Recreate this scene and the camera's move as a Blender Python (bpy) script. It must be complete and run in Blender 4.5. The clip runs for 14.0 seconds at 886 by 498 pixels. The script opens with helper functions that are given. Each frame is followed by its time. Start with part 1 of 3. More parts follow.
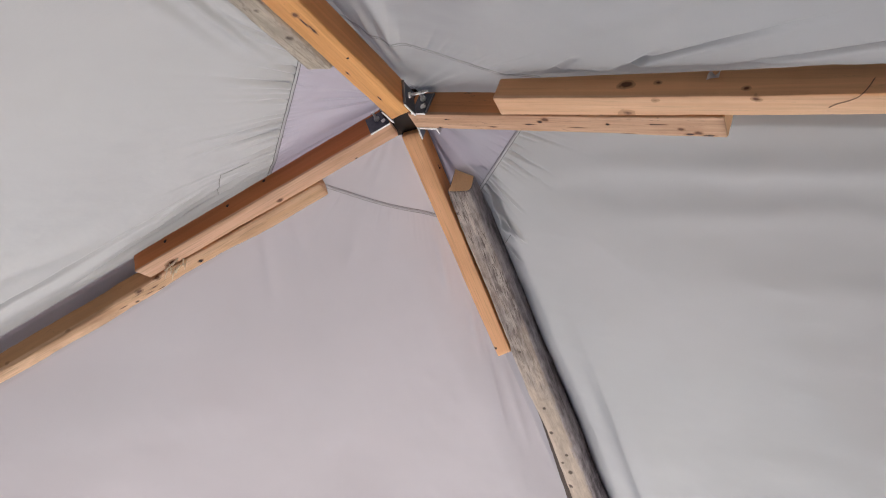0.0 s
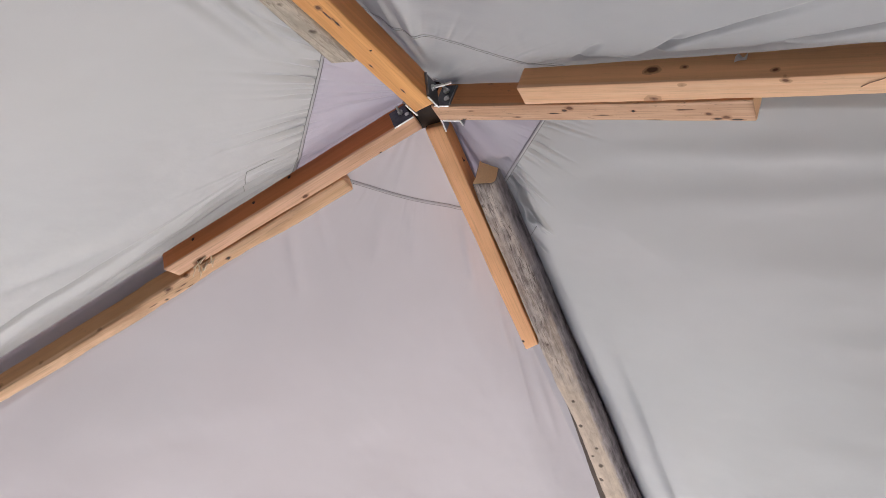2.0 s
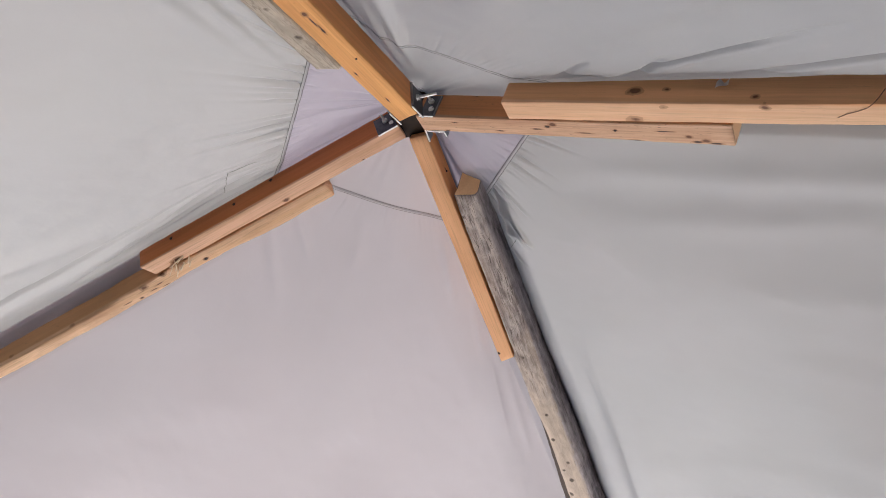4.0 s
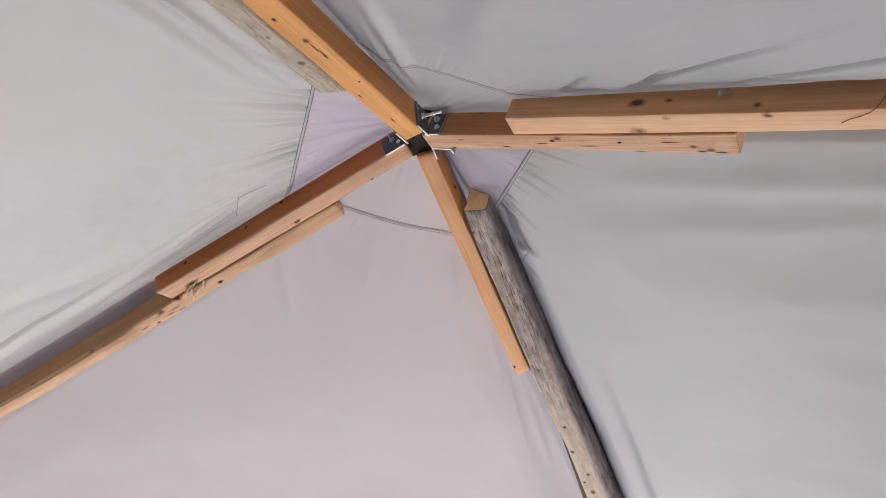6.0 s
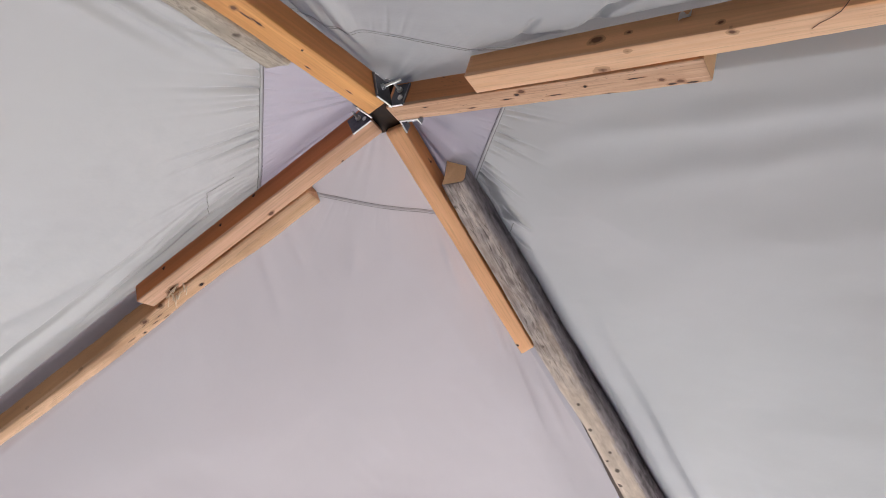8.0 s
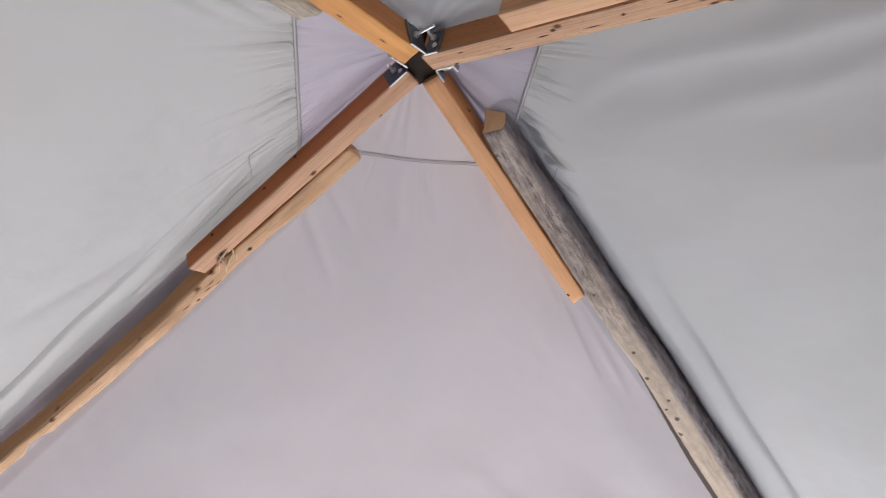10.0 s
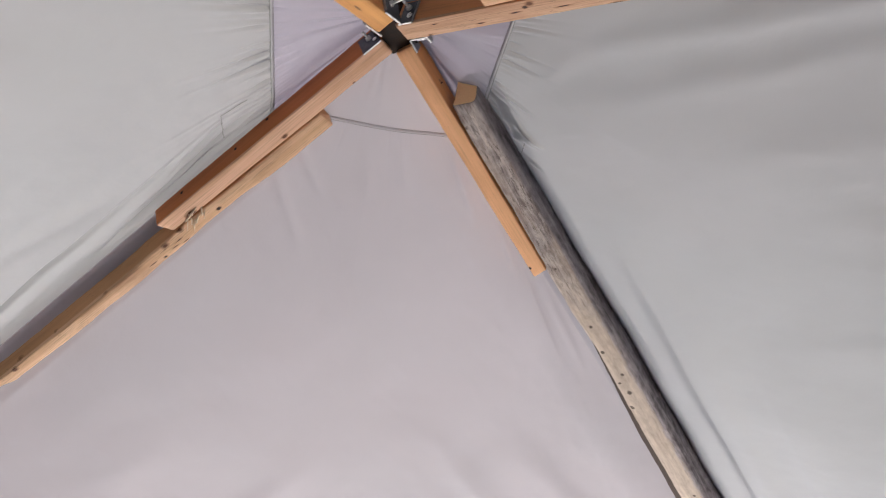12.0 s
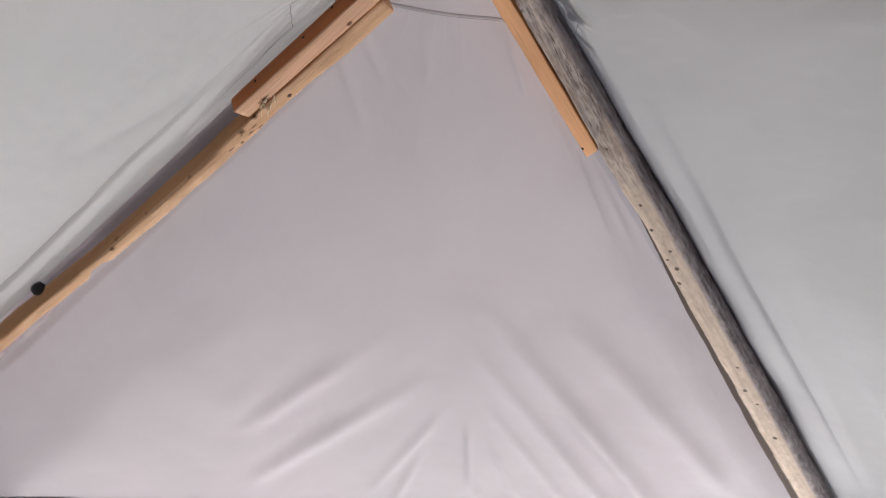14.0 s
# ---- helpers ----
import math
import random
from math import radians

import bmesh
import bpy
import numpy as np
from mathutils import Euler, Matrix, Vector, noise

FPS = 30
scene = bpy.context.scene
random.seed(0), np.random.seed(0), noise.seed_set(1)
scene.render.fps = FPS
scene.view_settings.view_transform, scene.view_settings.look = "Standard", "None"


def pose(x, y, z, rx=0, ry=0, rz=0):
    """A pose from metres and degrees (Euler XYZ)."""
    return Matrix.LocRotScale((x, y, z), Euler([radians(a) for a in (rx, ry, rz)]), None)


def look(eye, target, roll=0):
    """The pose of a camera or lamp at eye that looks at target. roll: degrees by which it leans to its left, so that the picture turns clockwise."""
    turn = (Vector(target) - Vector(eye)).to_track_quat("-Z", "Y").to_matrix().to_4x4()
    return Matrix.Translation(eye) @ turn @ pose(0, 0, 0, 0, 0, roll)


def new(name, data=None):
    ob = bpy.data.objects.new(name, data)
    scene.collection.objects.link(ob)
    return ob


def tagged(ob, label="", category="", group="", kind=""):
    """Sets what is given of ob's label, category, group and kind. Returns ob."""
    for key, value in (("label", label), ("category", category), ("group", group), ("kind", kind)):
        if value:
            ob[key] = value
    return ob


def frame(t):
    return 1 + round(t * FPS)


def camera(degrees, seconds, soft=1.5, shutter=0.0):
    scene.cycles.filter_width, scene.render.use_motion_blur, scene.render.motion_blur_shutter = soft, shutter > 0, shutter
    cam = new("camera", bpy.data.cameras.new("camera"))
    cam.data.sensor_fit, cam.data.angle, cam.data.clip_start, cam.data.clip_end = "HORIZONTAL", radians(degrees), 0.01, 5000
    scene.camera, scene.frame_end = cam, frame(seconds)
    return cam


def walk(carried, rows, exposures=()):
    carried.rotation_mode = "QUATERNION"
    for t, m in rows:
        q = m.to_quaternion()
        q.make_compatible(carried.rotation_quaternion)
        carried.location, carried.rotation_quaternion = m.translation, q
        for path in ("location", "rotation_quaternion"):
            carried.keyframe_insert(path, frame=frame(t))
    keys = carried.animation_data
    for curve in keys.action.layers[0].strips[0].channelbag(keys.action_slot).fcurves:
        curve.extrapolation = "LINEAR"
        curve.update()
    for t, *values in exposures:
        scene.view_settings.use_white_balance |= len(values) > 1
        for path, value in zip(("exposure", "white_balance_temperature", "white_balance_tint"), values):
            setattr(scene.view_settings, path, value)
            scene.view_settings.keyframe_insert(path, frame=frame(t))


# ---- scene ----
cam = camera(59.99, 14.0, soft=0.8, shutter=0.5)
# seconds, eye x y z, Euler XYZ degrees
ROWS = [
    (0, 0.5009, -0.9541, 1.5370, 122.650, -1.515, 22.376),
    (0.5, 0.5145, -0.9468, 1.5451, 123.471, -1.989, 22.767),
    (1, 0.4912, -0.9321, 1.5238, 122.216, -2.455, 21.693),
    (1.5, 0.4921, -0.9417, 1.5267, 122.101, -2.180, 23.659),
    (2, 0.4926, -0.9472, 1.5282, 122.544, -1.552, 24.411),
    (2.5, 0.4997, -0.9343, 1.5239, 122.433, -1.926, 22.874),
    (3, 0.5050, -0.9336, 1.5287, 122.260, -2.572, 22.362),
    (3.5, 0.5017, -0.9448, 1.5324, 122.664, -2.921, 21.870),
    (6, 0.5249, -0.9516, 1.5388, 123.831, -2.208, 24.400),
    (6.5, 0.5152, -0.9389, 1.5365, 123.946, -1.234, 22.795),
    (7, 0.5375, -0.8757, 1.5254, 122.950, -0.662, 25.033),
    (7.2, 0.5444, -0.8623, 1.5238, 123.181, 0.141, 25.714),
    (9.3, 0.5922, -0.8121, 1.5196, 126.088, 1.704, 33.779),
    (9.5, 0.5812, -0.8114, 1.5234, 125.491, 2.243, 33.359),
    (10, 0.5510, -0.7971, 1.4857, 123.056, 2.036, 34.325),
    (10.5, 0.5273, -0.8115, 1.4922, 122.674, -0.156, 33.936),
    (11, 0.5273, -0.8153, 1.4885, 122.362, -0.125, 33.819),
    (11.5, 0.5211, -0.8263, 1.4864, 119.777, 0.235, 30.547),
    (12, 0.5749, -0.8096, 1.4589, 121.017, 0.902, 31.213),
    (12.5, 0.6145, -0.8389, 1.4636, 118.770, 4.301, 32.213),
    (13, 0.6678, -0.8461, 1.3694, 117.557, 1.590, 37.159),
    (13.5, 0.6516, -0.8553, 1.3636, 115.235, 0.542, 38.083),
    (14, 0.5919, -0.8806, 1.3556, 114.088, -0.090, 34.711),
]
EXPOSURE = 2.30
walk(cam, [(t, pose(x, y, z, rx, ry, rz)) for t, x, y, z, rx, ry, rz in ROWS], exposures=[(0.0, EXPOSURE - 0.03, 6510, 12.3), (2.0, EXPOSURE + 0.02, 6510, 12.3), (7.0, EXPOSURE + 0.06, 6480, 12.5), (9.5, EXPOSURE + 0.0, 6310, 11.5), (10.5, EXPOSURE - 0.03, 6340, 11.5), (12.5, EXPOSURE - 0.05, 6480, 12), (13.2, EXPOSURE - 0.10, 6480, 12.2), (14.0, EXPOSURE - 0.20, 6480, 12.2)])

# ---------------------------------------------------------------- world and light
world = bpy.data.worlds.new("sky")
scene.world = world
world.use_nodes = True
wn = world.node_tree
sky = wn.nodes.new("ShaderNodeTexSky")
sky.sky_type = "NISHITA"
sky.sun_disc = False
SUN_ELEV, SUN_AZ = 45.0, 160.0     # azimuth counter-clockwise from +x
sky.sun_elevation = radians(SUN_ELEV)
sky.sun_rotation = radians(90.0 - SUN_AZ)
sky.dust_density = 3.0
wn.links.new(sky.outputs[0], wn.nodes["Background"].inputs[0])
wn.nodes["Background"].inputs[1].default_value = 0.12
sun_data = bpy.data.lights.new("sun", "SUN")
sun_data.energy, sun_data.angle, sun_data.color = 4.5, radians(2.5), (1.0, 0.98, 0.95)
sun = new("sun", sun_data)
sd = Vector((math.cos(radians(SUN_ELEV)) * math.cos(radians(SUN_AZ)), math.cos(radians(SUN_ELEV)) * math.sin(radians(SUN_AZ)), math.sin(radians(SUN_ELEV))))
sun.matrix_world = look(sd * 30, (0, 0, 0))


# ---------------------------------------------------------------- node helpers
class Mat:
    def __init__(self, name):
        self.m = bpy.data.materials.new(name)
        self.m.use_nodes = True
        self.t = self.m.node_tree
        self.bsdf = self.t.nodes["Principled BSDF"]
        self.out = self.t.nodes["Material Output"]

    def node(self, kind, **vals):
        n = self.t.nodes.new(kind)
        for k, v in vals.items():
            n.inputs[k.replace("_", " ")].default_value = v
        return n

    def link(self, a, b):
        self.t.links.new(a, b)

    def coords(self, scale=(1, 1, 1), loc=(0, 0, 0)):
        c = self.t.nodes.new("ShaderNodeTexCoord")
        mp = self.t.nodes.new("ShaderNodeMapping")
        mp.inputs["Scale"].default_value = scale
        mp.inputs["Location"].default_value = loc
        self.link(c.outputs["Object"], mp.inputs["Vector"])
        return mp.outputs[0]

    def noise(self, vec, scale, detail=4.0, rough=0.55, dist=0.0):
        n = self.node("ShaderNodeTexNoise", Scale=scale, Detail=detail, Roughness=rough, Distortion=dist)
        self.link(vec, n.inputs["Vector"])
        return n.outputs["Fac"]

    def ramp(self, fac, stops):
        r = self.t.nodes.new("ShaderNodeValToRGB")
        while len(r.color_ramp.elements) < len(stops):
            r.color_ramp.elements.new(0.5)
        for e, (p, c) in zip(r.color_ramp.elements, stops):
            e.position = p
            e.color = (c, c, c, 1) if isinstance(c, float) else (*c, 1)
        self.link(fac, r.inputs[0])
        return r.outputs[0]

    def mix(self, fac, a, b, mode="MIX"):
        n = self.t.nodes.new("ShaderNodeMix")
        n.data_type, n.blend_type = "RGBA", mode
        for sock, v in ((n.inputs[0], fac), (n.inputs[6], a), (n.inputs[7], b)):
            if isinstance(v, (int, float)):
                sock.default_value = v
            elif isinstance(v, tuple):
                sock.default_value = (*v, 1)
            else:
                self.link(v, sock)
        return n.outputs[2]

    def math(self, op, a, b=0.0):
        n = self.t.nodes.new("ShaderNodeMath")
        n.operation = op
        for sock, v in zip(n.inputs, (a, b)):
            if isinstance(v, (int, float)):
                sock.default_value = v
            else:
                self.link(v, sock)
        return n.outputs[0]

    def bump(self, height, strength=0.3, dist=0.002, after=None):
        b = self.t.nodes.new("ShaderNodeBump")
        b.inputs["Strength"].default_value = strength
        b.inputs["Distance"].default_value = dist
        self.link(height, b.inputs["Height"])
        if after is not None:
            self.link(after, b.inputs["Normal"])
        return b.outputs[0]

    def spot(self, at, size, wobble):
        """1 at a knot, 0 away from it; size is (along the grain, across)."""
        c = self.coords((1 / size[0], 1 / size[1], 1 / size[1]), (-at[0] / size[0], -at[1] / size[1], -at[2] / size[1]))
        v = self.t.nodes.new("ShaderNodeVectorMath")
        v.operation = "LENGTH"
        self.link(c, v.inputs[0])
        d = self.math("ADD", v.outputs["Value"], self.math("MULTIPLY", self.math("SUBTRACT", wobble, 0.5), 1.1))
        return d


def wood(name, light, dark, knots=(), seed=0.0, contrast=0.5, streak=70.0, stain=(0.30, 0.125, 0.05), rough=0.62, flecks=0.35, flank_tone=None):
    """Sawn softwood; the grain runs along local x. knots: (s, l, h, size)."""
    m = Mat(name)
    warp = m.noise(m.coords((3, 9, 9), (seed, seed, 0)), 1.0, 2.0)
    long = m.coords((1.6, streak, streak), (seed, seed * 2, seed))
    fine = m.noise(long, 1.0, 5.0, 0.6, 0.6)
    finer = m.noise(m.coords((9, streak * 5, streak * 5), (seed, 0, 0)), 1.0, 3.0)
    blot = m.noise(m.coords((5, 14, 14), (seed, 0, seed)), 1.0, 4.0)
    g = m.math("ADD", m.math("MULTIPLY", fine, 0.75), m.math("MULTIPLY", warp, 0.25))
    col = m.mix(m.ramp(g, [(0.36, 0.0), (0.64, 1.0)]), dark, light)
    col = m.mix(m.ramp(finer, [(0.30, 0.5 * contrast + 0.1), (0.50, 0.0)]), col, tuple(c * 0.55 for c in dark))
    col = m.mix(m.ramp(blot, [(0.52, 0.0), (0.72, 0.55 * contrast)]), col, stain)
    # side faces: redder tone, with their shade or extra light put into it
    if flank_tone:
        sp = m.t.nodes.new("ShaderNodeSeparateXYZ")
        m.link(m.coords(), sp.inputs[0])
        at, hc, sign = flank_tone
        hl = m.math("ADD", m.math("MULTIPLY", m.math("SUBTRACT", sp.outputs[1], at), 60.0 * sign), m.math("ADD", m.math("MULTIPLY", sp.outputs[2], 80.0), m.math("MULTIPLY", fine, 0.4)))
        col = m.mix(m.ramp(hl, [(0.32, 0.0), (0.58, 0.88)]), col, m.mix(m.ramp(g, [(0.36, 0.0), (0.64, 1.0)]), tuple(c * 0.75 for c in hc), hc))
    fleck = m.noise(m.coords((55, 300, 300), (seed * 3, seed, 0)), 1.0, 4.0, 0.65, 1.2)
    col = m.mix(m.ramp(fleck, [(0.625, 0.0), (0.68, 0.55 * flecks)]), col, tuple(c * 0.30 for c in dark))
    wob = m.noise(m.coords((60, 60, 60)), 1.0, 2.0)
    for s, l, h, size, *ratio in knots:
        d = m.spot((s, l, h), (size * (ratio[0] if ratio else 1.5), size), wob)
        col = m.mix(m.ramp(d, [(0.5, 0.6), (0.95, 0.42), (1.1, 0.14), (1.7, 0.0)]), col, stain)
        col = m.mix(m.ramp(d, [(0.45, 0.95), (0.70, 0.0)]), col, (0.03, 0.014, 0.008) if size < 0.0042 else (0.13, 0.05, 0.02))
    m.link(col, m.bsdf.inputs["Base Color"])
    m.bsdf.inputs["Roughness"].default_value = rough
    m.bsdf.inputs["Specular IOR Level"].default_value = 0.3
    m.link(m.bump(m.math("ADD", fine, m.math("MULTIPLY", finer, 0.6)), 0.45, 0.0012), m.bsdf.inputs["Normal"])
    return m.m


def bark(name, pale_from=9.0, knots=(), seed=0.0, tint=(1.0, 1.0, 1.0), soft=0.06, rim_at=None, flaking=1.0):
    """Weathered grey outer wood with streaks and flakes; past pale_from along x the underside is stripped to pale wood."""
    m = Mat(name)
    streaks = m.noise(m.coords((6, 85, 85), (seed, seed, 0)), 1.0, 5.0, 0.6, 0.5)
    mottle = m.noise(m.coords((26, 55, 55), (seed, 0, 0)), 1.0, 5.0, 0.62, 0.4)
    flakes = m.noise(m.coords((16, 130, 130), (0, seed, 0)), 1.0, 6.0, 0.75, 1.5)
    patch = m.noise(m.coords((5, 20, 20), (seed, 0, seed)), 1.0, 4.0)
    t = lambda c: tuple(a * b for a, b in zip(c, tint))
    g = m.math("ADD", m.math("MULTIPLY", streaks, 0.5), m.math("MULTIPLY", mottle, 0.5))
    col = m.ramp(g, [(0.36, t((0.19, 0.152, 0.138))), (0.45, t((0.31, 0.262, 0.243))), (0.53, t((0.49, 0.43, 0.395))), (0.64, t((0.70, 0.62, 0.56)))])
    col = m.mix(m.ramp(patch, [(0.48, 0.0), (0.66, 0.55)]), col, t((0.42, 0.30, 0.23)))
    col = m.mix(soft, col, t((0.47, 0.41, 0.375)))
    cracks = m.noise(m.coords((4, 120, 120), (seed, 3.0, seed)), 1.0, 2.0, 0.5, 0.5)
    col = m.mix(m.ramp(cracks, [(0.475, 0.0), (0.488, 0.3), (0.50, 0.3), (0.513, 0.0)]), col, (0.10, 0.075, 0.07))
    col = m.mix(m.ramp(flakes, [(0.40, 0.85 * flaking), (0.485, 0.0)]), col, (0.115, 0.09, 0.08))
    if rim_at is not None:
        sx = m.t.nodes.new("ShaderNodeSeparateXYZ")
        m.link(m.coords(), sx.inputs[0])
        dark_edge = m.math("ADD", m.math("MULTIPLY", m.math("SUBTRACT", rim_at, sx.outputs[1]), 50.0), m.math("MULTIPLY", patch, 0.8))
        col = m.mix(m.ramp(dark_edge, [(0.35, 0.0), (0.6, 0.8)]), col, (0.13, 0.105, 0.095))
    if pale_from < 5:
        sep = m.t.nodes.new("ShaderNodeSeparateXYZ")
        m.link(m.coords(), sep.inputs[0])
        # outer flank keeps its dark bark, sawn underside is paler; inner flank coloured as shaded
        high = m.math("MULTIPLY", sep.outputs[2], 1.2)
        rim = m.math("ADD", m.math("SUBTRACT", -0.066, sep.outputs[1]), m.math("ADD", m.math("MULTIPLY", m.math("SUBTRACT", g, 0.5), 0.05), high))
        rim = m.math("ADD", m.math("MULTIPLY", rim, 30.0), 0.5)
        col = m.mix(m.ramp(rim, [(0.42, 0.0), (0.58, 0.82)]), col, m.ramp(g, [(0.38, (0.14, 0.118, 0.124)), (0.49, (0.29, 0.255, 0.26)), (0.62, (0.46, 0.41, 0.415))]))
        inner_shade = m.math("MULTIPLY", m.ramp(m.math("ADD", m.math("MULTIPLY", sep.outputs[1], 10.0), 0.5), [(0.10, 0.0), (0.22, 1.0)]), m.ramp(m.math("MULTIPLY", sep.outputs[2], 10.0), [(0.05, 0.0), (0.11, 0.95)]))
        edge = m.math("ADD", sep.outputs[0], m.math("MULTIPLY", m.math("SUBTRACT", patch, 0.5), 0.7))
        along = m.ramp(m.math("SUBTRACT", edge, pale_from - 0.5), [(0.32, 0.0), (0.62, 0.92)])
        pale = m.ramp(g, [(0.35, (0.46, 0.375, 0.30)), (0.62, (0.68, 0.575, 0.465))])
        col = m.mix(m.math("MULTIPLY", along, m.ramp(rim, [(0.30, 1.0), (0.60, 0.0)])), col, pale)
        col = m.mix(inner_shade, col, (0.055, 0.04, 0.033))
    wob = m.noise(m.coords((60, 60, 60)), 1.0, 2.0)
    for s, l, h, size in knots:
        d = m.spot((s, l, h), (size * 1.3, size), wob)
        col = m.mix(m.ramp(d, [(0.55, 0.85), (1.1, 0.0)]), col, (0.07, 0.05, 0.04))
    m.link(col, m.bsdf.inputs["Base Color"])
    m.bsdf.inputs["Roughness"].default_value = 0.85
    m.bsdf.inputs["Specular IOR Level"].default_value = 0.2
    m.link(m.bump(m.math("ADD", m.math("ADD", m.math("MULTIPLY", streaks, 0.6), m.math("MULTIPLY", flakes, 0.7)), m.math("MULTIPLY", mottle, 0.8)), 0.8, 0.003), m.bsdf.inputs["Normal"])
    return m.m


def cloth(name, col, through_col, share=0.045):
    """Thin coated tent cloth: part of the light passes through it."""
    m = Mat(name)
    big = m.noise(m.coords((1.6, 1.6, 1.6)), 1.0, 3.0)
    mid = m.noise(m.coords((9, 9, 9)), 1.0, 4.0)
    c1 = m.mix(m.ramp(big, [(0.35, 0.0), (0.65, 1.0)]), tuple(v * 0.95 for v in col), tuple(min(1, v * 1.04) for v in col))
    c1 = m.mix(m.ramp(mid, [(0.55, 0.0), (0.8, 0.12)]), c1, tuple(v * 0.8 for v in col))
    hue = m.noise(m.coords((1.1, 1.1, 1.1), (3.0, 1.0, 0.0)), 1.0, 2.0)
    c1 = m.mix(m.ramp(hue, [(0.4, 0.0), (0.6, 1.0)]), c1, (0.95, 1.0, 0.995), "MULTIPLY")
    weave = m.noise(m.coords((900, 900, 900)), 1.0, 1.0)
    crumple = m.noise(m.coords((28, 28, 28)), 1.0, 5.0, 0.6)
    nrm = m.bump(m.math("ADD", m.math("MULTIPLY", crumple, 1.0), m.math("MULTIPLY", weave, 0.06)), 0.22, 0.004)
    m.link(c1, m.bsdf.inputs["Base Color"])
    m.bsdf.inputs["Roughness"].default_value = 0.45
    m.bsdf.inputs["Specular IOR Level"].default_value = 0.4
    m.link(nrm, m.bsdf.inputs["Normal"])
    tr = m.t.nodes.new("ShaderNodeBsdfTranslucent")
    tr.inputs[0].default_value = (*through_col, 1)
    m.link(nrm, tr.inputs["Normal"])
    mx = m.t.nodes.new("ShaderNodeMixShader")
    mx.inputs[0].default_value = share
    m.link(m.bsdf.outputs[0], mx.inputs[1])
    m.link(tr.outputs[0], mx.inputs[2])
    m.link(mx.outputs[0], m.out.inputs["Surface"])
    return m.m


def plain(name, col, rough=0.5, metal=0.0, vary=0.15, scale=60.0, bump=0.15):
    m = Mat(name)
    n = m.noise(m.coords((scale, scale, scale)), 1.0, 5.0)
    m.link(m.mix(m.ramp(n, [(0.35, 0.0), (0.7, 1.0)]), tuple(c * (1 - vary) for c in col), tuple(min(1, c * (1 + vary)) for c in col)), m.bsdf.inputs["Base Color"])
    m.link(m.ramp(n, [(0.3, max(0.05, rough - 0.12)), (0.7, min(1.0, rough + 0.12))]), m.bsdf.inputs["Roughness"])
    m.bsdf.inputs["Metallic"].default_value = metal
    m.link(m.bump(n, bump, 0.001), m.bsdf.inputs["Normal"])
    return m.m


GREY_CLOTH = cloth("grey_tent_cloth", (0.269, 0.259, 0.259), (0.64, 0.62, 0.59))
LILAC_CLOTH = cloth("lilac_grey_tent_cloth", (0.266, 0.244, 0.253), (0.66, 0.60, 0.62), 0.045)
PATCH_CLOTH = cloth("lilac_patch_cloth", (0.256, 0.235, 0.250), (0.62, 0.55, 0.64))
WALL_CLOTH = cloth("dark_grey_wall_cloth", (0.14, 0.14, 0.15), (0.14, 0.14, 0.15), 0.05)
BOUNCE_WALL = cloth("pale_bounce_wall_cloth", (0.5, 0.5, 0.5), (0.6, 0.6, 0.6), 0.3)
HIP_SHADE_CLOTH = cloth("dark_hip_shade", (0.205, 0.186, 0.208), (0.2, 0.18, 0.2), 0.03)
FRONT_SHADE_CLOTH = cloth("lilac_grey_hip_shade", (0.62, 0.565, 0.62), (0.68, 0.62, 0.68), 0.08)
THREAD = plain("grey_thread", (0.15, 0.143, 0.138), 0.8)
DARK_STEEL = plain("dull_grey_steel", (0.13, 0.135, 0.15), 0.45, 0.8, 0.3, 90.0)
STEEL = plain("grey_blue_zinc_plate", (0.30, 0.31, 0.33), 0.4, 0.7, 0.25, 90.0)
ZINC = plain("bright_zinc", (0.82, 0.82, 0.80), 0.35, 0.6, 0.1, 90.0)
NEAR_BLACK_STEEL = plain("near_black_steel", (0.030, 0.020, 0.015), 0.8, 0.3, 0.4, 90.0)
RUBBER = plain("black_rubber", (0.012, 0.012, 0.014), 0.55)
DARK_WOOD = plain("dark_brown_wood", (0.028, 0.015, 0.009), 0.9, 0.0, 0.6, 45.0, 0.5)
SHEET = plain("grey_brown_groundsheet", (0.20, 0.185, 0.175), 0.7, 0.0, 0.2, 12.0, 0.3)
EARTH = plain("pale_concrete", (0.46, 0.45, 0.44), 0.95, 0.0, 0.3, 3.0, 0.4)


# ---------------------------------------------------------------- frames of the four rafters
TOP = 2.5       # height of the underside of the hub

# slope, azimuth, sideways and vertical offset of each rafter at the hub
RAFTERS = {1: (20.06, -1.279, -0.01257, -0.00434), 2: (21.409, 90.123, -0.00382, 0.01307), 3: (20.994, 179.301, -0.01435, 0.00955), 4: (20.207, 272.924, 0.02346, -0.02037)}


def axes(k):
    slope, az, lat, up = RAFTERS[k]
    s, a = radians(slope), radians(az)
    d = Vector((math.cos(s) * math.cos(a), math.cos(s) * math.sin(a), -math.sin(s)))
    n = Vector((-math.sin(a), math.cos(a), 0))
    b = d.cross(n)
    o = n * lat + Vector((0, 0, up + TOP))
    return o, d, n, b


def rafter_matrix(k):
    o, d, n, b = axes(k)
    return Matrix(((d.x, n.x, b.x, o.x), (d.y, n.y, b.y, o.y), (d.z, n.z, b.z, o.z), (0, 0, 0, 1)))


def mesh_of(name, verts, faces, material, smooth=True):
    me = bpy.data.meshes.new(name)
    me.from_pydata([tuple(v) for v in verts], [], faces)
    me.materials.append(material)
    if smooth:
        me.polygons.foreach_set("use_smooth", [True] * len(me.polygons))
    me.update()
    return me


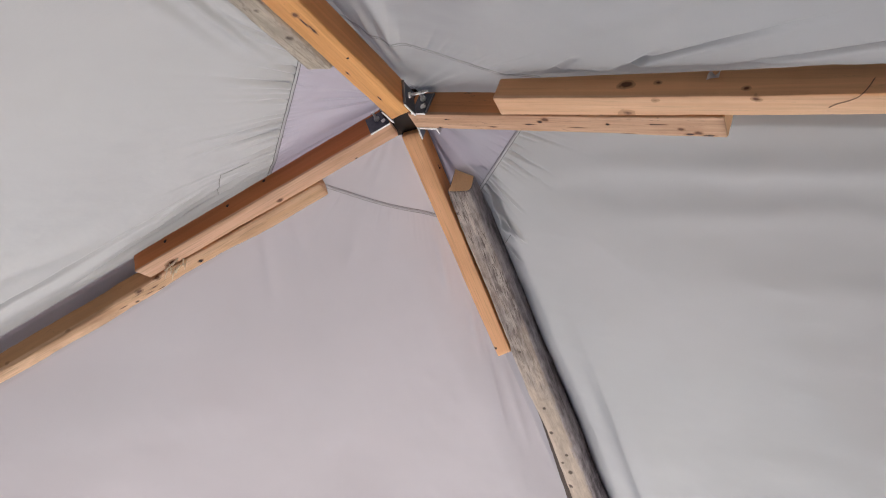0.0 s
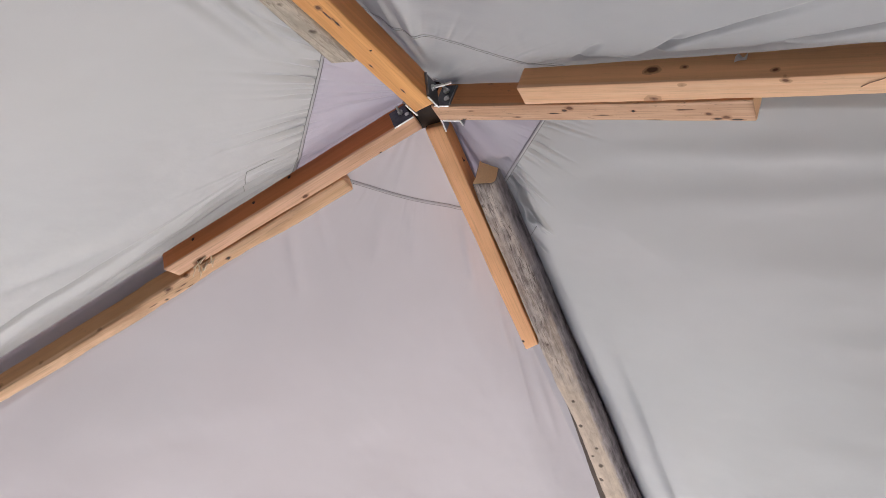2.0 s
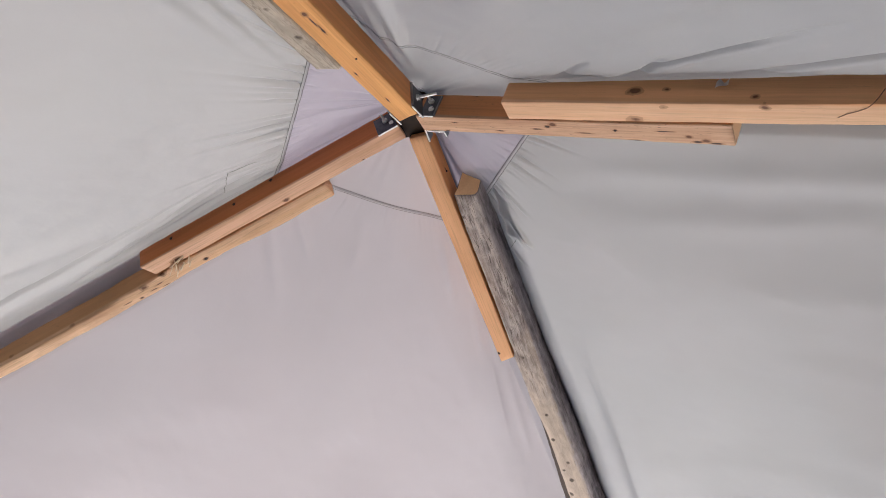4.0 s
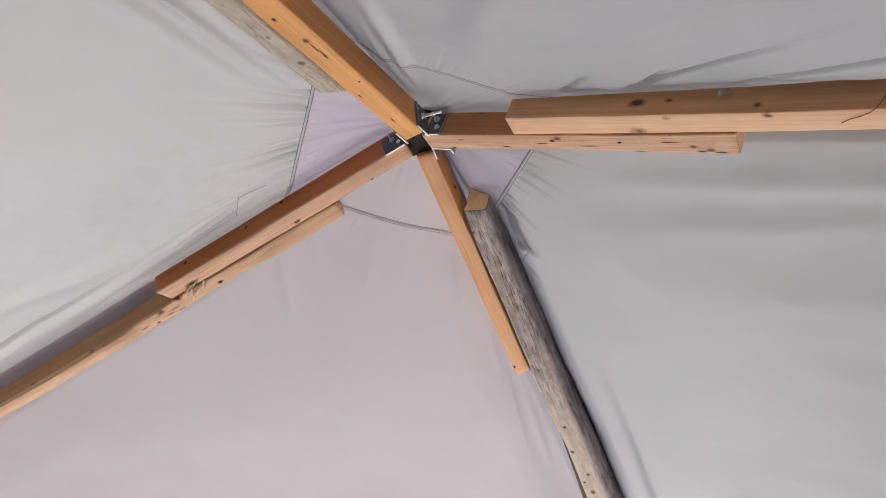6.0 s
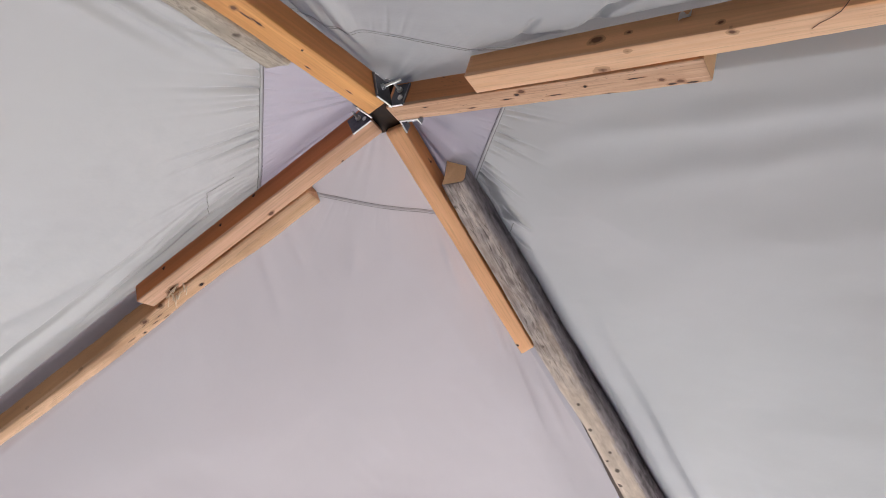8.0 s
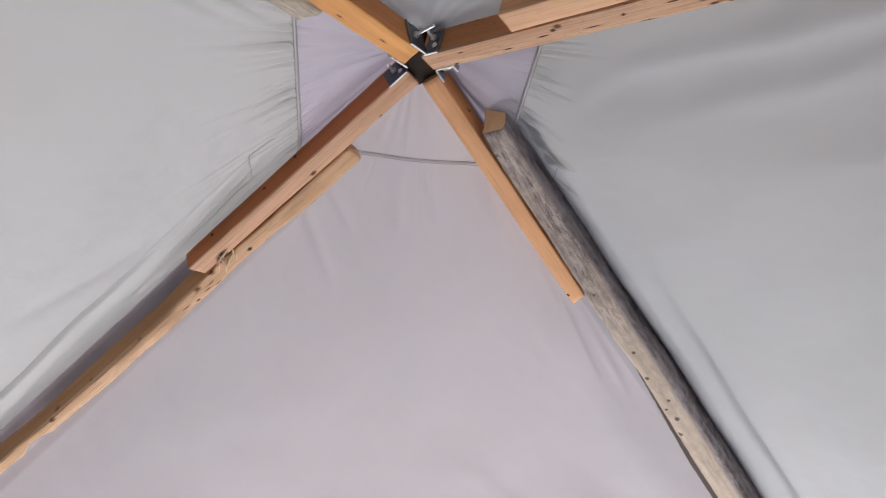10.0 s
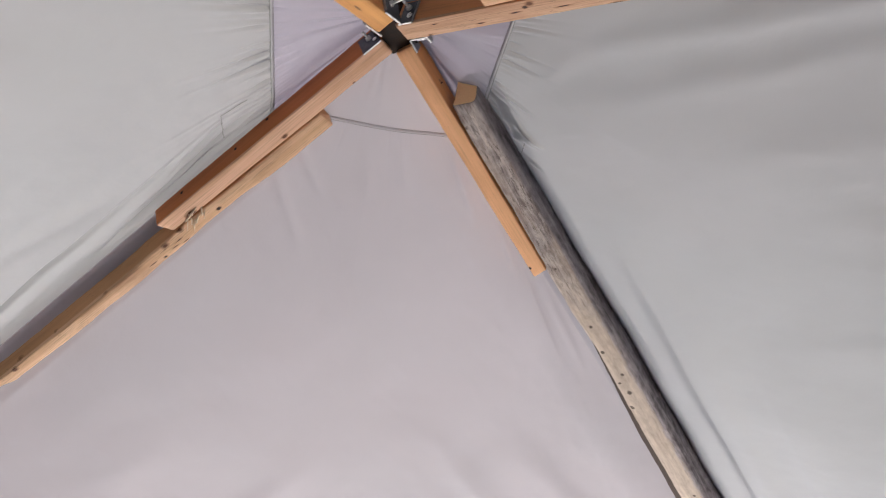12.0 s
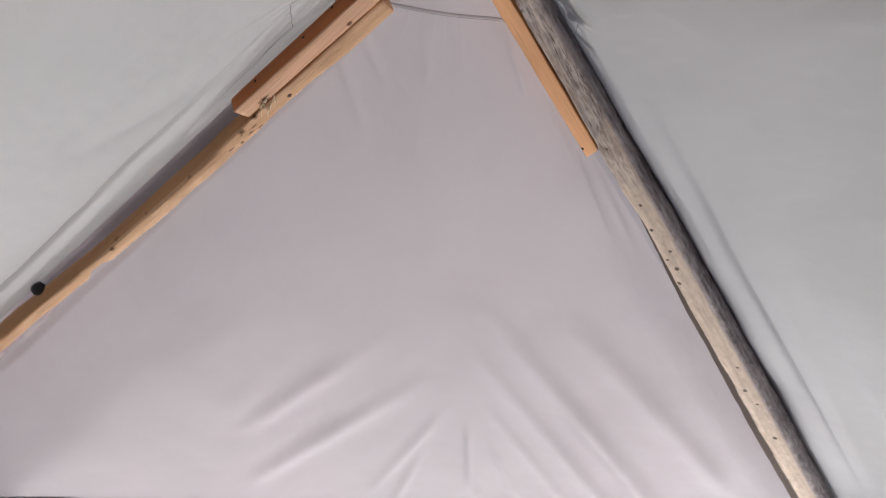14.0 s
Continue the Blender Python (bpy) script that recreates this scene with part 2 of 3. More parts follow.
def part(name, bm, material, parent, label=""):
    me = bpy.data.meshes.new(name)
    bmesh.ops.recalc_face_normals(bm, faces=bm.faces)
    bm.to_mesh(me)
    bm.free()
    me.materials.append(material)
    ob = new(name, me)
    ob.parent = parent
    if label:
        tagged(ob, label)
    return ob


# ---------------------------------------------------------------- canopy
HIP_TOP = 0.062
APEX = Vector((0, 0, TOP + 0.068))
EAVE = 2.62     # length of a hip from the apex to the eave


def hip(k):
    o, d, n, b = axes(k)
    return (o + d + b * HIP_TOP - APEX).normalized()


HIPS = {k: hip(k) for k in (1, 2, 3, 4)}


def sstep(e0, e1, x):
    t = np.clip((x - e0) / (e1 - e0), 0, 1)
    return t * t * (3 - 2 * t)


def ridge(a, b, a0, b0, a1, b1, width, height, skew=0):
    """A fold along a line in a panel, fading out at its ends."""
    da, db = a1 - a0, b1 - b0
    ln = math.hypot(da, db)
    t = ((a - a0) * da + (b - b0) * db) / (ln * ln)
    off = ((a - a0) * db - (b - b0) * da) / ln
    if skew:
        width = np.where(off * skew < 0, width * 5, width)
    fade = sstep(-0.05, 0.55, t) * sstep(1.10, 0.75, t) if ln > 0.35 else sstep(-0.15, 0.35, t) * sstep(1.2, 0.65, t)
    return height * np.exp(-(off / width) ** 2) * fade


def waves(a, b, seed, scale, octaves=3):
    """Smooth irregular relief."""
    rng = np.random.RandomState(seed)
    out = np.zeros_like(a)
    for o in range(octaves):
        f = scale * 1.9 ** o
        for _ in range(4):
            th, ph = rng.uniform(0, 6.28), rng.uniform(0, 6.28)
            out += np.sin(f * (a * math.cos(th) + b * math.sin(th)) + ph + 1.3 * np.sin(0.6 * f * (a * math.sin(th) - b * math.cos(th)) + ph * 2)) / (1.7 ** o) / 4
    return out


# every panel: its two hips, where the seam of the apex patch crosses near each, pleats at the seam, and its folds
# a fold: a0, b0, a1, b1, width, height (inward is positive)
PANELS = {
    "right": (1, 2, (0.285, 0.0), (0.0, 0.302), 1.25, [
        (0.200, 0.35, 0.264, 2.4, 0.024, 0.017, -1), (0.25, 0.30, 0.30, 2.4, 0.025, 0.004), (0.375, 0.75, 0.455, 2.4, 0.022, 0.009, -1),
        (0.20, 0.143, 0.95, 0.115, 0.026, 0.0060), (0.19, 0.255, 0.9, 0.19, 0.028, 0.0036), (0.35, 0.40, 1.0, 0.33, 0.035, 0.004),
        (0.45, 0.55, 1.1, 0.52, 0.03, 0.003), (0.50, 0.75, 1.2, 0.80, 0.04, 0.004),
        (0.105, 0.22, 0.135, 0.30, 0.005, 0.005), (0.125, 0.19, 0.17, 0.26, 0.004, 0.003), (0.10, 0.27, 0.145, 0.34, 0.006, 0.005), (0.092, 0.32, 0.12, 0.39, 0.004, 0.005),
        (0.114, 0.207, 0.116, 0.327, 0.006, 0.012), (0.125, 0.277, 0.151, 0.334, 0.004, 0.009)]),
    "front": (2, 3, (0.316, 0.0), (0.0, 0.288), 0.12, [
        (0.80, 0.492, 2.3, 0.487, 0.034, 0.020), (0.92, 0.604, 2.2, 0.632, 0.026, 0.014), (0.90, 0.33, 2.3, 0.23, 0.040, 0.014),
        (0.98, 0.72, 0.935, 1.55, 0.036, 0.008), (0.76, 0.74, 0.745, 1.38, 0.034, 0.006), (1.10, 0.74, 1.27, 1.25, 0.020, 0.005), (1.20, 0.93, 1.42, 1.30, 0.014, 0.006),
        (1.24, 0.80, 1.50, 0.965, 0.009, 0.011), (1.30, 0.78, 1.68, 0.865, 0.014, 0.009), (1.15, 0.70, 1.9, 0.74, 0.018, 0.007), (1.45, 0.93, 1.75, 1.02, 0.010, 0.008),
        (0.64, 0.058, 0.90, 0.095, 0.010, 0.006, 1), (0.66, 0.03, 1.0, 0.06, 0.012, 0.003), (0.50, 0.045, 0.66, 0.075, 0.010, 0.004), (0.30, 0.05, 0.46, 0.085, 0.012, 0.004),
        (0.26, 0.44, 0.07, 0.37, 0.014, 0.0028), (0.20, 0.33, 0.06, 0.30, 0.012, 0.0025), (0.26, 0.25, 0.17, 0.19, 0.014, 0.0014),
        (0.32, 0.18, 0.20, 0.13, 0.014, 0.0014)]),
    "left": (3, 4, (0.312, 0.0), (0.0, 0.372), 2.2, [
        (0.26, 0.036, 0.76, 0.026, 0.009, -0.016),
        (0.112, 0.26, 0.116, 1.5, 0.007, -0.010), (0.140, 0.30, 0.150, 1.4, 0.009, -0.006),
        (0.33, 0.062, 0.62, 0.050, 0.005, -0.006), (0.36, 0.085, 0.52, 0.070, 0.005, -0.004), (0.34, 0.045, 0.50, 0.036, 0.004, -0.005),
        (0.20, 0.094, 2.4, 0.089, 0.006, -0.009), (0.20, 0.052, 2.6, 0.050, 0.026, 0.006), (0.118, 0.23, 0.119, 1.2, 0.008, 0.008), (0.150, 0.30, 0.155, 1.3, 0.016, 0.006),
        (0.62, 0.13, 0.85, 0.22, 0.03, 0.004),
        (0.33, 0.05, 0.45, 0.03, 0.006, 0.005), (0.7, 0.4, 1.2, 0.7, 0.07, 0.006)]),
    "back": (4, 1, (0.335, 0.0), (0.0, 0.330), 0.25, [
        (0.27, 0.71, 0.088, 0.41, 0.007, -0.006), (0.22, 0.88, 0.092, 0.57, 0.008, -0.006), (0.15, 0.37, 0.085, 0.31, 0.007, -0.003), (0.17, 0.49, 0.088, 0.44, 0.007, -0.003), (0.40, 0.070, 0.10, 0.036, 0.010, 0.0025),
        (0.55, 0.12, 0.20, 0.075, 0.016, 0.004), (0.45, 0.034, 0.14, 0.022, 0.008, 0.003), (0.36, 0.105, 0.14, 0.060, 0.009, 0.002), (0.30, 0.22, 0.55, 0.40, 0.05, 0.007),
        (0.055, 0.30, 0.10, 0.42, 0.010, 0.006), (0.20, 0.32, 0.5, 0.75, 0.04, 0.005)]),
}


# how the second timber holds the cloth off: reach, depth, and the run over which the cloth comes down again, and where it begins
FOLD = {"right": 0.95, "front": 1.75, "left": 1.8, "back": 2.0}
NEAR = {"right": 1.0, "front": 1.0, "left": 0.0, "back": 0.35}
CHANNEL = {"right": (0.050, 0.034, 0.055, 0.16, 0.05), "front": (0.060, 0.009, 0.030, 0.20, 0.012), "left": (0.056, 0.034, 0.030, 0.34, 0.05), "back": (0.072, 0.021, 0.030, 0.20, 0.05)}


def panel_points(key, a, b):
    """World points of the cloth at the panel's oblique coordinates (metres along its two hips)."""
    i, j, e0, e1, pleat, folds = PANELS[key]
    hi, hj = HIPS[i], HIPS[j]
    nrm = hj.cross(hi).normalized()
    if nrm.z > 0:
        nrm = -nrm                                  # inward, down
    s = a + b
    u = b / np.maximum(s, 1e-6)
    seam = 1 / ((1 - u) / e0[0] + u / e1[1])
    side = np.minimum(a, b)
    w = 0.014 * sstep(0.05, 0.5, side) + 0.0
    # the second timber at the second hip lifts the cloth
    flat, deep, slope, start, rise = CHANNEL[key]
    flat = flat + 0.015 * np.minimum(b, 2.0)
    far = flat + slope
    lift = np.where(a < flat, deep * np.minimum(a / rise, 1.0), deep * (1 - sstep(flat, far, a))) * sstep(start, start + 0.14, b)
    near = NEAR[key] * 0.024 * np.minimum(b / 0.022, 1.0) * (1 - sstep(0.022, 0.052 if key != "front" else 0.15, b)) * sstep(0.10, 0.30, a)
    w = w - lift - near
    free = sstep(0.0, 0.06, side)
    for f in folds:
        w = w + FOLD[key] * ridge(a, b, *f) * (0.35 + 0.65 * free)
    below = s - seam
    rate = 2 * math.pi * 46
    # gathers: narrow grooves that run from the seam into the panel, each of its own length
    pl = np.sin(rate * u * 0.5 + 1.5 * np.sin(9 * u)) * (0.6 + 0.4 * np.sin(17 * u + 2.0)) + 0.5 * np.sin(rate * u * 0.83 + 1.0)
    pl = np.where(pl > 0, pl * 0.6, -1.5 * np.abs(pl) ** 1.5)
    run = 0.050 + 0.030 * np.sin(u * 31 + 1.0) + 0.015 * np.sin(u * 57)
    run = run * (0.55 if key == "right" else 1.0)
    w = w + pleat * 0.0040 * pl * np.where(below > 0.004, (1 - np.exp(-(below - 0.004) / 0.008)) * np.exp(-below / run), np.where(below < -0.005, 0.22 * np.exp(below / 0.02) * (1 - np.exp((below + 0.005) / 0.004)), 0.0)) * sstep(0.0, 0.05, side + 0.02)
    # the sewn band along the seam stands a little proud
    w = w + 0.0012 * np.exp(-(below / 0.0040) ** 4)
    w = w + np.where(below < 0, 0.0022 * min(1.0, pleat + 0.15) * (np.sin(u * 46 + 3 * np.sin(u * 11)) if key != "right" else 2.6 * np.sin(u * 19 + 1.0) + 0.8 * np.sin(u * 43)) * (s / seam) * (1 - s / seam) * 3, 0.0)
    w = w + free * (0.006 * waves(a, b, len(key), 7.0) + 0.0013 * waves(a, b, 11 + len(key), 30.0)) + free * 0.0006 * np.maximum(waves(a * 0.6, b * 1.4, 23 + len(key), 62.0, 2), 0.0) ** 2
    pts = np.empty(a.shape + (3,))
    for c in range(3):
        pts[..., c] = APEX[c] + a * hi[c] + b * hj[c] + w * nrm[c]
    return pts


def grid_mesh(name, pts, material):
    r, c = pts.shape[:2]
    idx = np.arange(r * c).reshape(r, c)
    quads = np.stack([idx[:-1, :-1], idx[1:, :-1], idx[1:, 1:], idx[:-1, 1:]], -1).reshape(-1, 4)
    return mesh_of(name, pts.reshape(-1, 3), quads.tolist(), material)


def tube(name, pts, radius, material, parent, sides=5, label=""):
    """A thin round strand along points."""
    pts = [Vector(p) for p in pts]
    verts, faces = [], []
    for i, p in enumerate(pts):
        d = (pts[min(i + 1, len(pts) - 1)] - pts[max(i - 1, 0)]).normalized()
        x = d.orthogonal().normalized() if abs(d.z) > 0.95 else d.cross(Vector((0, 0, 1))).normalized()
        y = d.cross(x)
        for q in range(sides):
            an = 2 * math.pi * q / sides
            verts.append(p + (x * math.cos(an) + y * math.sin(an)) * radius)
    for i in range(len(pts) - 1):
        for q in range(sides):
            faces.append((i * sides + q, i * sides + (q + 1) % sides, (i + 1) * sides + (q + 1) % sides, (i + 1) * sides + q))
    faces += [tuple(range(sides))[::-1], tuple((len(pts) - 1) * sides + q for q in range(sides))]
    ob = new(name, mesh_of(name, verts, faces, material))
    ob.parent = parent
    if label:
        tagged(ob, label)
    return ob


canopy = tagged(new("tent_canopy"), "pale grey cloth tent roof with a lilac patch at its apex", "tent roof", kind="structure")
COLS = 420
us = (np.arange(COLS + 1) / COLS)
us = us - 0.58 * np.sin(2 * np.pi * us) / (2 * np.pi)      # closer rows beside the hips
for key, (i, j, e0, e1, pleat, folds) in PANELS.items():
    seam = 1 / ((1 - us) / e0[0] + us / e1[1])
    t = np.concatenate([np.linspace(0, 0.92, 50), np.linspace(0.92, 1, 16)[1:]])[:, None]
    s = 0.004 + t * (seam[None, :] - 0.004)
    ob = new("apex_patch", grid_mesh("apex_patch", panel_points(key, s * (1 - us), s * us), {"front": LILAC_CLOTH, "back": GREY_CLOTH}.get(key, PATCH_CLOTH)))
    ob.parent = canopy
    tagged(ob, "lilac grey reinforcing patch sewn at the apex")
    t = np.concatenate([np.linspace(0, 0.012, 22), np.linspace(0.012, 0.16, 84)[1:], np.linspace(0.16, 1, 150)[1:]])[:, None]
    s = seam[None, :] - 0.002 + t * (EAVE - seam[None, :] + 0.002)
    ob = new("roof_panel", grid_mesh("roof_panel", panel_points(key, s * (1 - us), s * us), LILAC_CLOTH if key == "front" else GREY_CLOTH))
    ob.parent = canopy
    tagged(ob, "pale grey tent cloth, creased and gathered at the seam")
    for off in (-0.0042, 0.0042):
        uu = np.linspace(0.015, 0.985, 240)
        sm = 1 / ((1 - uu) / e0[0] + uu / e1[1]) + off
        p = panel_points(key, sm * (1 - uu), sm * uu)
        p[:, 2] -= 0.0006
        tube("stitching", p, 0.0004 if key == "back" else 0.00065, THREAD, canopy, 4, "grey double stitching")
# tucks sewn beside the seam in two panels
uu = np.linspace(0, 1, 16)
for key, a0, b0, a1, b1 in (("left", 0.402, 0.045, 0.354, 0.105), ("left", 0.354, 0.105, 0.300, 0.091), ("right", 0.123, 0.316, 0.085, 0.360)):
    p = panel_points(key, a0 + (a1 - a0) * uu, b0 + (b1 - b0) * uu)
    p[:, 2] -= 0.0008
    tube("stitching", p, 0.0007, THREAD, canopy, 4, "grey stitching of a tuck")

# loose white threads near the hub
WHITE = plain("white_loose_thread", (0.85, 0.83, 0.82), 0.6)
for a0, b0, a1, b1 in ((0.134, 0.010, 0.116, 0.014), (0.088, 0.027, 0.076, 0.031), (0.056, 0.035, 0.046, 0.041)):
    p = panel_points("back", a0 + (a1 - a0) * uu, b0 + (b1 - b0) * uu + 0.0015 * np.sin(uu * 7))
    p[:, 2] -= 0.0015
    tube("loose_thread", p, 0.0008, WHITE, canopy, 4, "loose white thread end")

# darker cloth strips added along the hips in place of the timbers' shade
for key, reach, strip_cloth in (("right", 0.086, HIP_SHADE_CLOTH), ("left", 0.086, HIP_SHADE_CLOTH), ("front", 0.058, FRONT_SHADE_CLOTH)):
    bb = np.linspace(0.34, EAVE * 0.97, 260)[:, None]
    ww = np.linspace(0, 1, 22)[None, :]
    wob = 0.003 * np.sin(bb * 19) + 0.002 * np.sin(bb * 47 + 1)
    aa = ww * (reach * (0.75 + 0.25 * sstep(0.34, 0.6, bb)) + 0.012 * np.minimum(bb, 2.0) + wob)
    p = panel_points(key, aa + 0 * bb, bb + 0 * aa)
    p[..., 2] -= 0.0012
    ob = new("hip_shade_strip", grid_mesh("hip_shade_strip", p, strip_cloth))
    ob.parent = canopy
    tagged(ob, "dark lilac-grey strip standing in for shade along a hip")

# rolled hem along the eaves
for key in PANELS:
    uu = np.linspace(0.0, 1.0, 90)
    p = panel_points(key, EAVE * (1 - uu), EAVE * uu)
    tube("hem", p, 0.009, LILAC_CLOTH if key == "front" else GREY_CLOTH, canopy, 8, "rolled cloth hem at the eave")
clip_at = panel_points("front", np.array([0.868]), np.array([1.737]))[0]
bm = bmesh.new()
bmesh.ops.create_cube(bm, size=1, matrix=Matrix.Translation((clip_at[0], clip_at[1], clip_at[2] - 0.006)) @ Matrix.Rotation(radians(45), 4, "Z") @ Matrix.Diagonal((0.05, 0.018, 0.014, 1)))
bmesh.ops.bevel(bm, geom=bm.edges[:], offset=0.004, segments=2, affect="EDGES")
part("hem_clip", bm, RUBBER, canopy, "small black clip on the hem")

# unseen walls from the eaves to the ground, toned to steer the light inside
corner = {k: APEX + HIPS[k] * EAVE for k in HIPS}


def wall(name, i, j, label, material, reach=1.0):
    n, rows = 90, 24
    u = np.linspace(0, reach, n)[None, :]
    v = np.linspace(0, 1, rows)[:, None]
    a, b = corner[i], corner[j]
    out = (Vector((a.x + b.x, a.y + b.y, 0))).normalized()
    fold = 0.018 * np.sin(u * 40 + 2 * np.sin(u * 9)) * (0.2 + v) + 0.01 * np.sin(u * 17 + v * 3)
    pts = np.empty((rows, n, 3))
    for c in range(2):
        pts[..., c] = a[c] + (b[c] - a[c]) * u + out[c] * (fold - 0.004)
    pts[..., 2] = (a.z + (b.z - a.z) * u) * (1 - v)
    ob = new(name, grid_mesh(name, pts, material))
    return tagged(ob, label, "tent wall", kind="structure")


wall("wall_right", 1, 2, "unseen pale grey tent wall, added to bounce light", BOUNCE_WALL)
wall("wall_left", 3, 4, "unseen dark grey tent wall, added to hold back light", WALL_CLOTH)
wall("wall_back", 4, 1, "unseen dark grey tent wall, added to hold back light", WALL_CLOTH)

# unseen cloth added at one side of the open front to block light
wall("front_light_block", 3, 2, "unseen dark grey cloth, added to block light at one side of the open front", WALL_CLOTH, 0.17)

# unseen groundsheet inside the tent, added to cut light bounced from below
n = 40
uu = np.linspace(0, 1, n)
cs = [Vector((corner[k].x, corner[k].y, 0)) * 0.985 for k in (1, 2, 3, 4)]
pts = np.empty((n, n, 3))
for i, a in enumerate(uu):
    for j, b in enumerate(uu):
        p = (cs[0] * (1 - a) + cs[1] * a) * (1 - b) + (cs[3] * (1 - a) + cs[2] * a) * b
        pts[i, j] = (p.x, p.y, 0.012 + 0.004 * math.sin(a * 31 + 4 * math.sin(b * 7)) + 0.003 * math.sin(b * 23 + a * 5))
tagged(new("floor", grid_mesh("floor", pts, SHEET)), "unseen dull grey-brown groundsheet, added to limit bounced light inside the tent", "groundsheet", kind="structure")

# ground to the horizon
gv, gf = [], []
rings = [0.0, 1, 2, 3, 4.5, 7, 12, 25, 60, 150, 500, 2000]
for r in rings[1:]:
    for q in range(48):
        an = 2 * math.pi * q / 48
        z = 0.012 * math.sin(3 * an + r) * min(1, r / 3) if r < 10 else 0.0
        gv.append((r * math.cos(an), r * math.sin(an), z - 0.012))
gv.append((0, 0, -0.012))
for q in range(48):
    gf.append((len(gv) - 1, q, (q + 1) % 48))
for i in range(len(rings) - 2):
    for q in range(48):
        gf.append((i * 48 + q, (i + 1) * 48 + q, (i + 1) * 48 + (q + 1) % 48, i * 48 + (q + 1) % 48))
tagged(new("ground", mesh_of("ground", gv, gf, EARTH)), "pale concrete ground under and around the tent", "ground", kind="structure")


# ---------------------------------------------------------------- timbers
def timber(name, k, stations, material, label, category, group="", corner_r=0.0018, rough=0.0010, seed=1, cut=(0.0, 0.0), lean=(0.0, 0.0), round_pow=None, step=0.012, spread=((0.0, 0.0, 0.0), (3.0, 0.0, 0.0))):
    """A long piece along rafter k. stations: (s, l0, l1, h0, h1). cut: how far the top of each end reaches beyond its bottom; lean: the same from side to side; spread: how far the two flanks lean out towards the top."""
    st = np.array(stations, float)
    n = max(4, int((st[-1, 0] - st[0, 0]) / step))
    s = np.linspace(st[0, 0], st[-1, 0], n)
    prof = [np.interp(s, st[:, 0], st[:, q]) for q in range(1, 5)]
    sp = np.array(spread, float)
    out0, out1 = np.interp(s, sp[:, 0], sp[:, 1]), np.interp(s, sp[:, 0], sp[:, 2])
    # outline of the section in -1..1
    ring = []
    if round_pow:
        m = 28
        for q in range(m):
            an = 2 * math.pi * (q + 0.5) / m
            c, si = math.cos(an), math.sin(an)
            ring.append((math.copysign(abs(c) ** (2 / round_pow), c), math.copysign(abs(si) ** (2 / round_pow), si), 0, 0))
    else:
        for cx, cy in ((-1, -1), (1, -1), (1, 1), (-1, 1)):
            base = {(-1, -1): 180, (1, -1): 270, (1, 1): 0, (-1, 1): 90}[(cx, cy)]
            for q in range(4):
                an = radians(base + 30 * q)
                ring.append((cx, cy, math.cos(an), math.sin(an)))
            # a point in the middle of the following face
            nx, ny = {(-1, -1): (0, -1), (1, -1): (1, 0), (1, 1): (0, 1), (-1, 1): (-1, 0)}[(cx, cy)]
            ring.append((nx, ny, 0, 0))
    m = len(ring)
    verts = []

    def section(si, scale, push):
        l0, l1, h0, h1 = (p[si] for p in prof)
        cl, ch, wl, wh = (l0 + l1) / 2, (h0 + h1) / 2, (l1 - l0) / 2 * scale, (h1 - h0) / 2 * scale
        end = sstep(0.10, 0.0, np.array(s[si] - s[0])) * 1.0
        fin = sstep(0.10, 0.0, np.array(s[-1] - s[si]))
        for cx, cy, ox, oy in ring:
            y, z = cx * wl, cy * wh
            if ox or oy:
                y += -cx * corner_r + ox * corner_r
                z += -cy * corner_r + oy * corner_r
            y += (out1[si] * (0.5 + cx / 2) - out0[si] * (0.5 - cx / 2)) * (0.5 + cy / 2) ** 0.7
            x = s[si] + push + float(end) * (cut[0] * (0.5 + cy / 2) + lean[0] * cx) + float(fin) * (cut[1] * (0.5 + cy / 2) + lean[1] * cx)
            p = Vector((x * 9 + seed * 7.3, (cl + y) * 60, (ch + z) * 60))
            dv = noise.noise_vector(p) * rough + noise.noise_vector(Vector((x * 45, (cl + y) * 160, (ch + z) * 160 + seed))) * rough * 0.5
            verts.append((x, cl + y + dv.y, ch + z + dv.z))

    section(0, 0.93, 0.0)
    for si in range(n):
        section(si, 1.0, 0.0018 if si == 0 else (-0.0018 if si == n - 1 else 0.0))
    section(n - 1, 0.93, 0.0)
    rows = n + 2
    faces = []
    for r in range(rows - 1):
        for q in range(m):
            faces.append((r * m + q, r * m + (q + 1) % m, (r + 1) * m + (q + 1) % m, (r + 1) * m + q))
    faces.append(tuple(range(m))[::-1])
    faces.append(tuple((rows - 1) * m + q for q in range(m)))
    me = mesh_of(name, verts, faces, material)
    for f in me.polygons[-2:]:
        f.use_smooth = False
    ob = new(name, me)
    ob.matrix_world = rafter_matrix(k)
    mod = ob.modifiers.new("edges", "EDGE_SPLIT")
    mod.split_angle = radians(50)
    return tagged(ob, label, category, group)


ORANGE = ((0.90, 0.50, 0.255), (0.81, 0.415, 0.19))
PINK = ((0.73, 0.48, 0.31), (0.52, 0.295, 0.17))
PALE = ((0.84, 0.55, 0.34), (0.74, 0.435, 0.245))

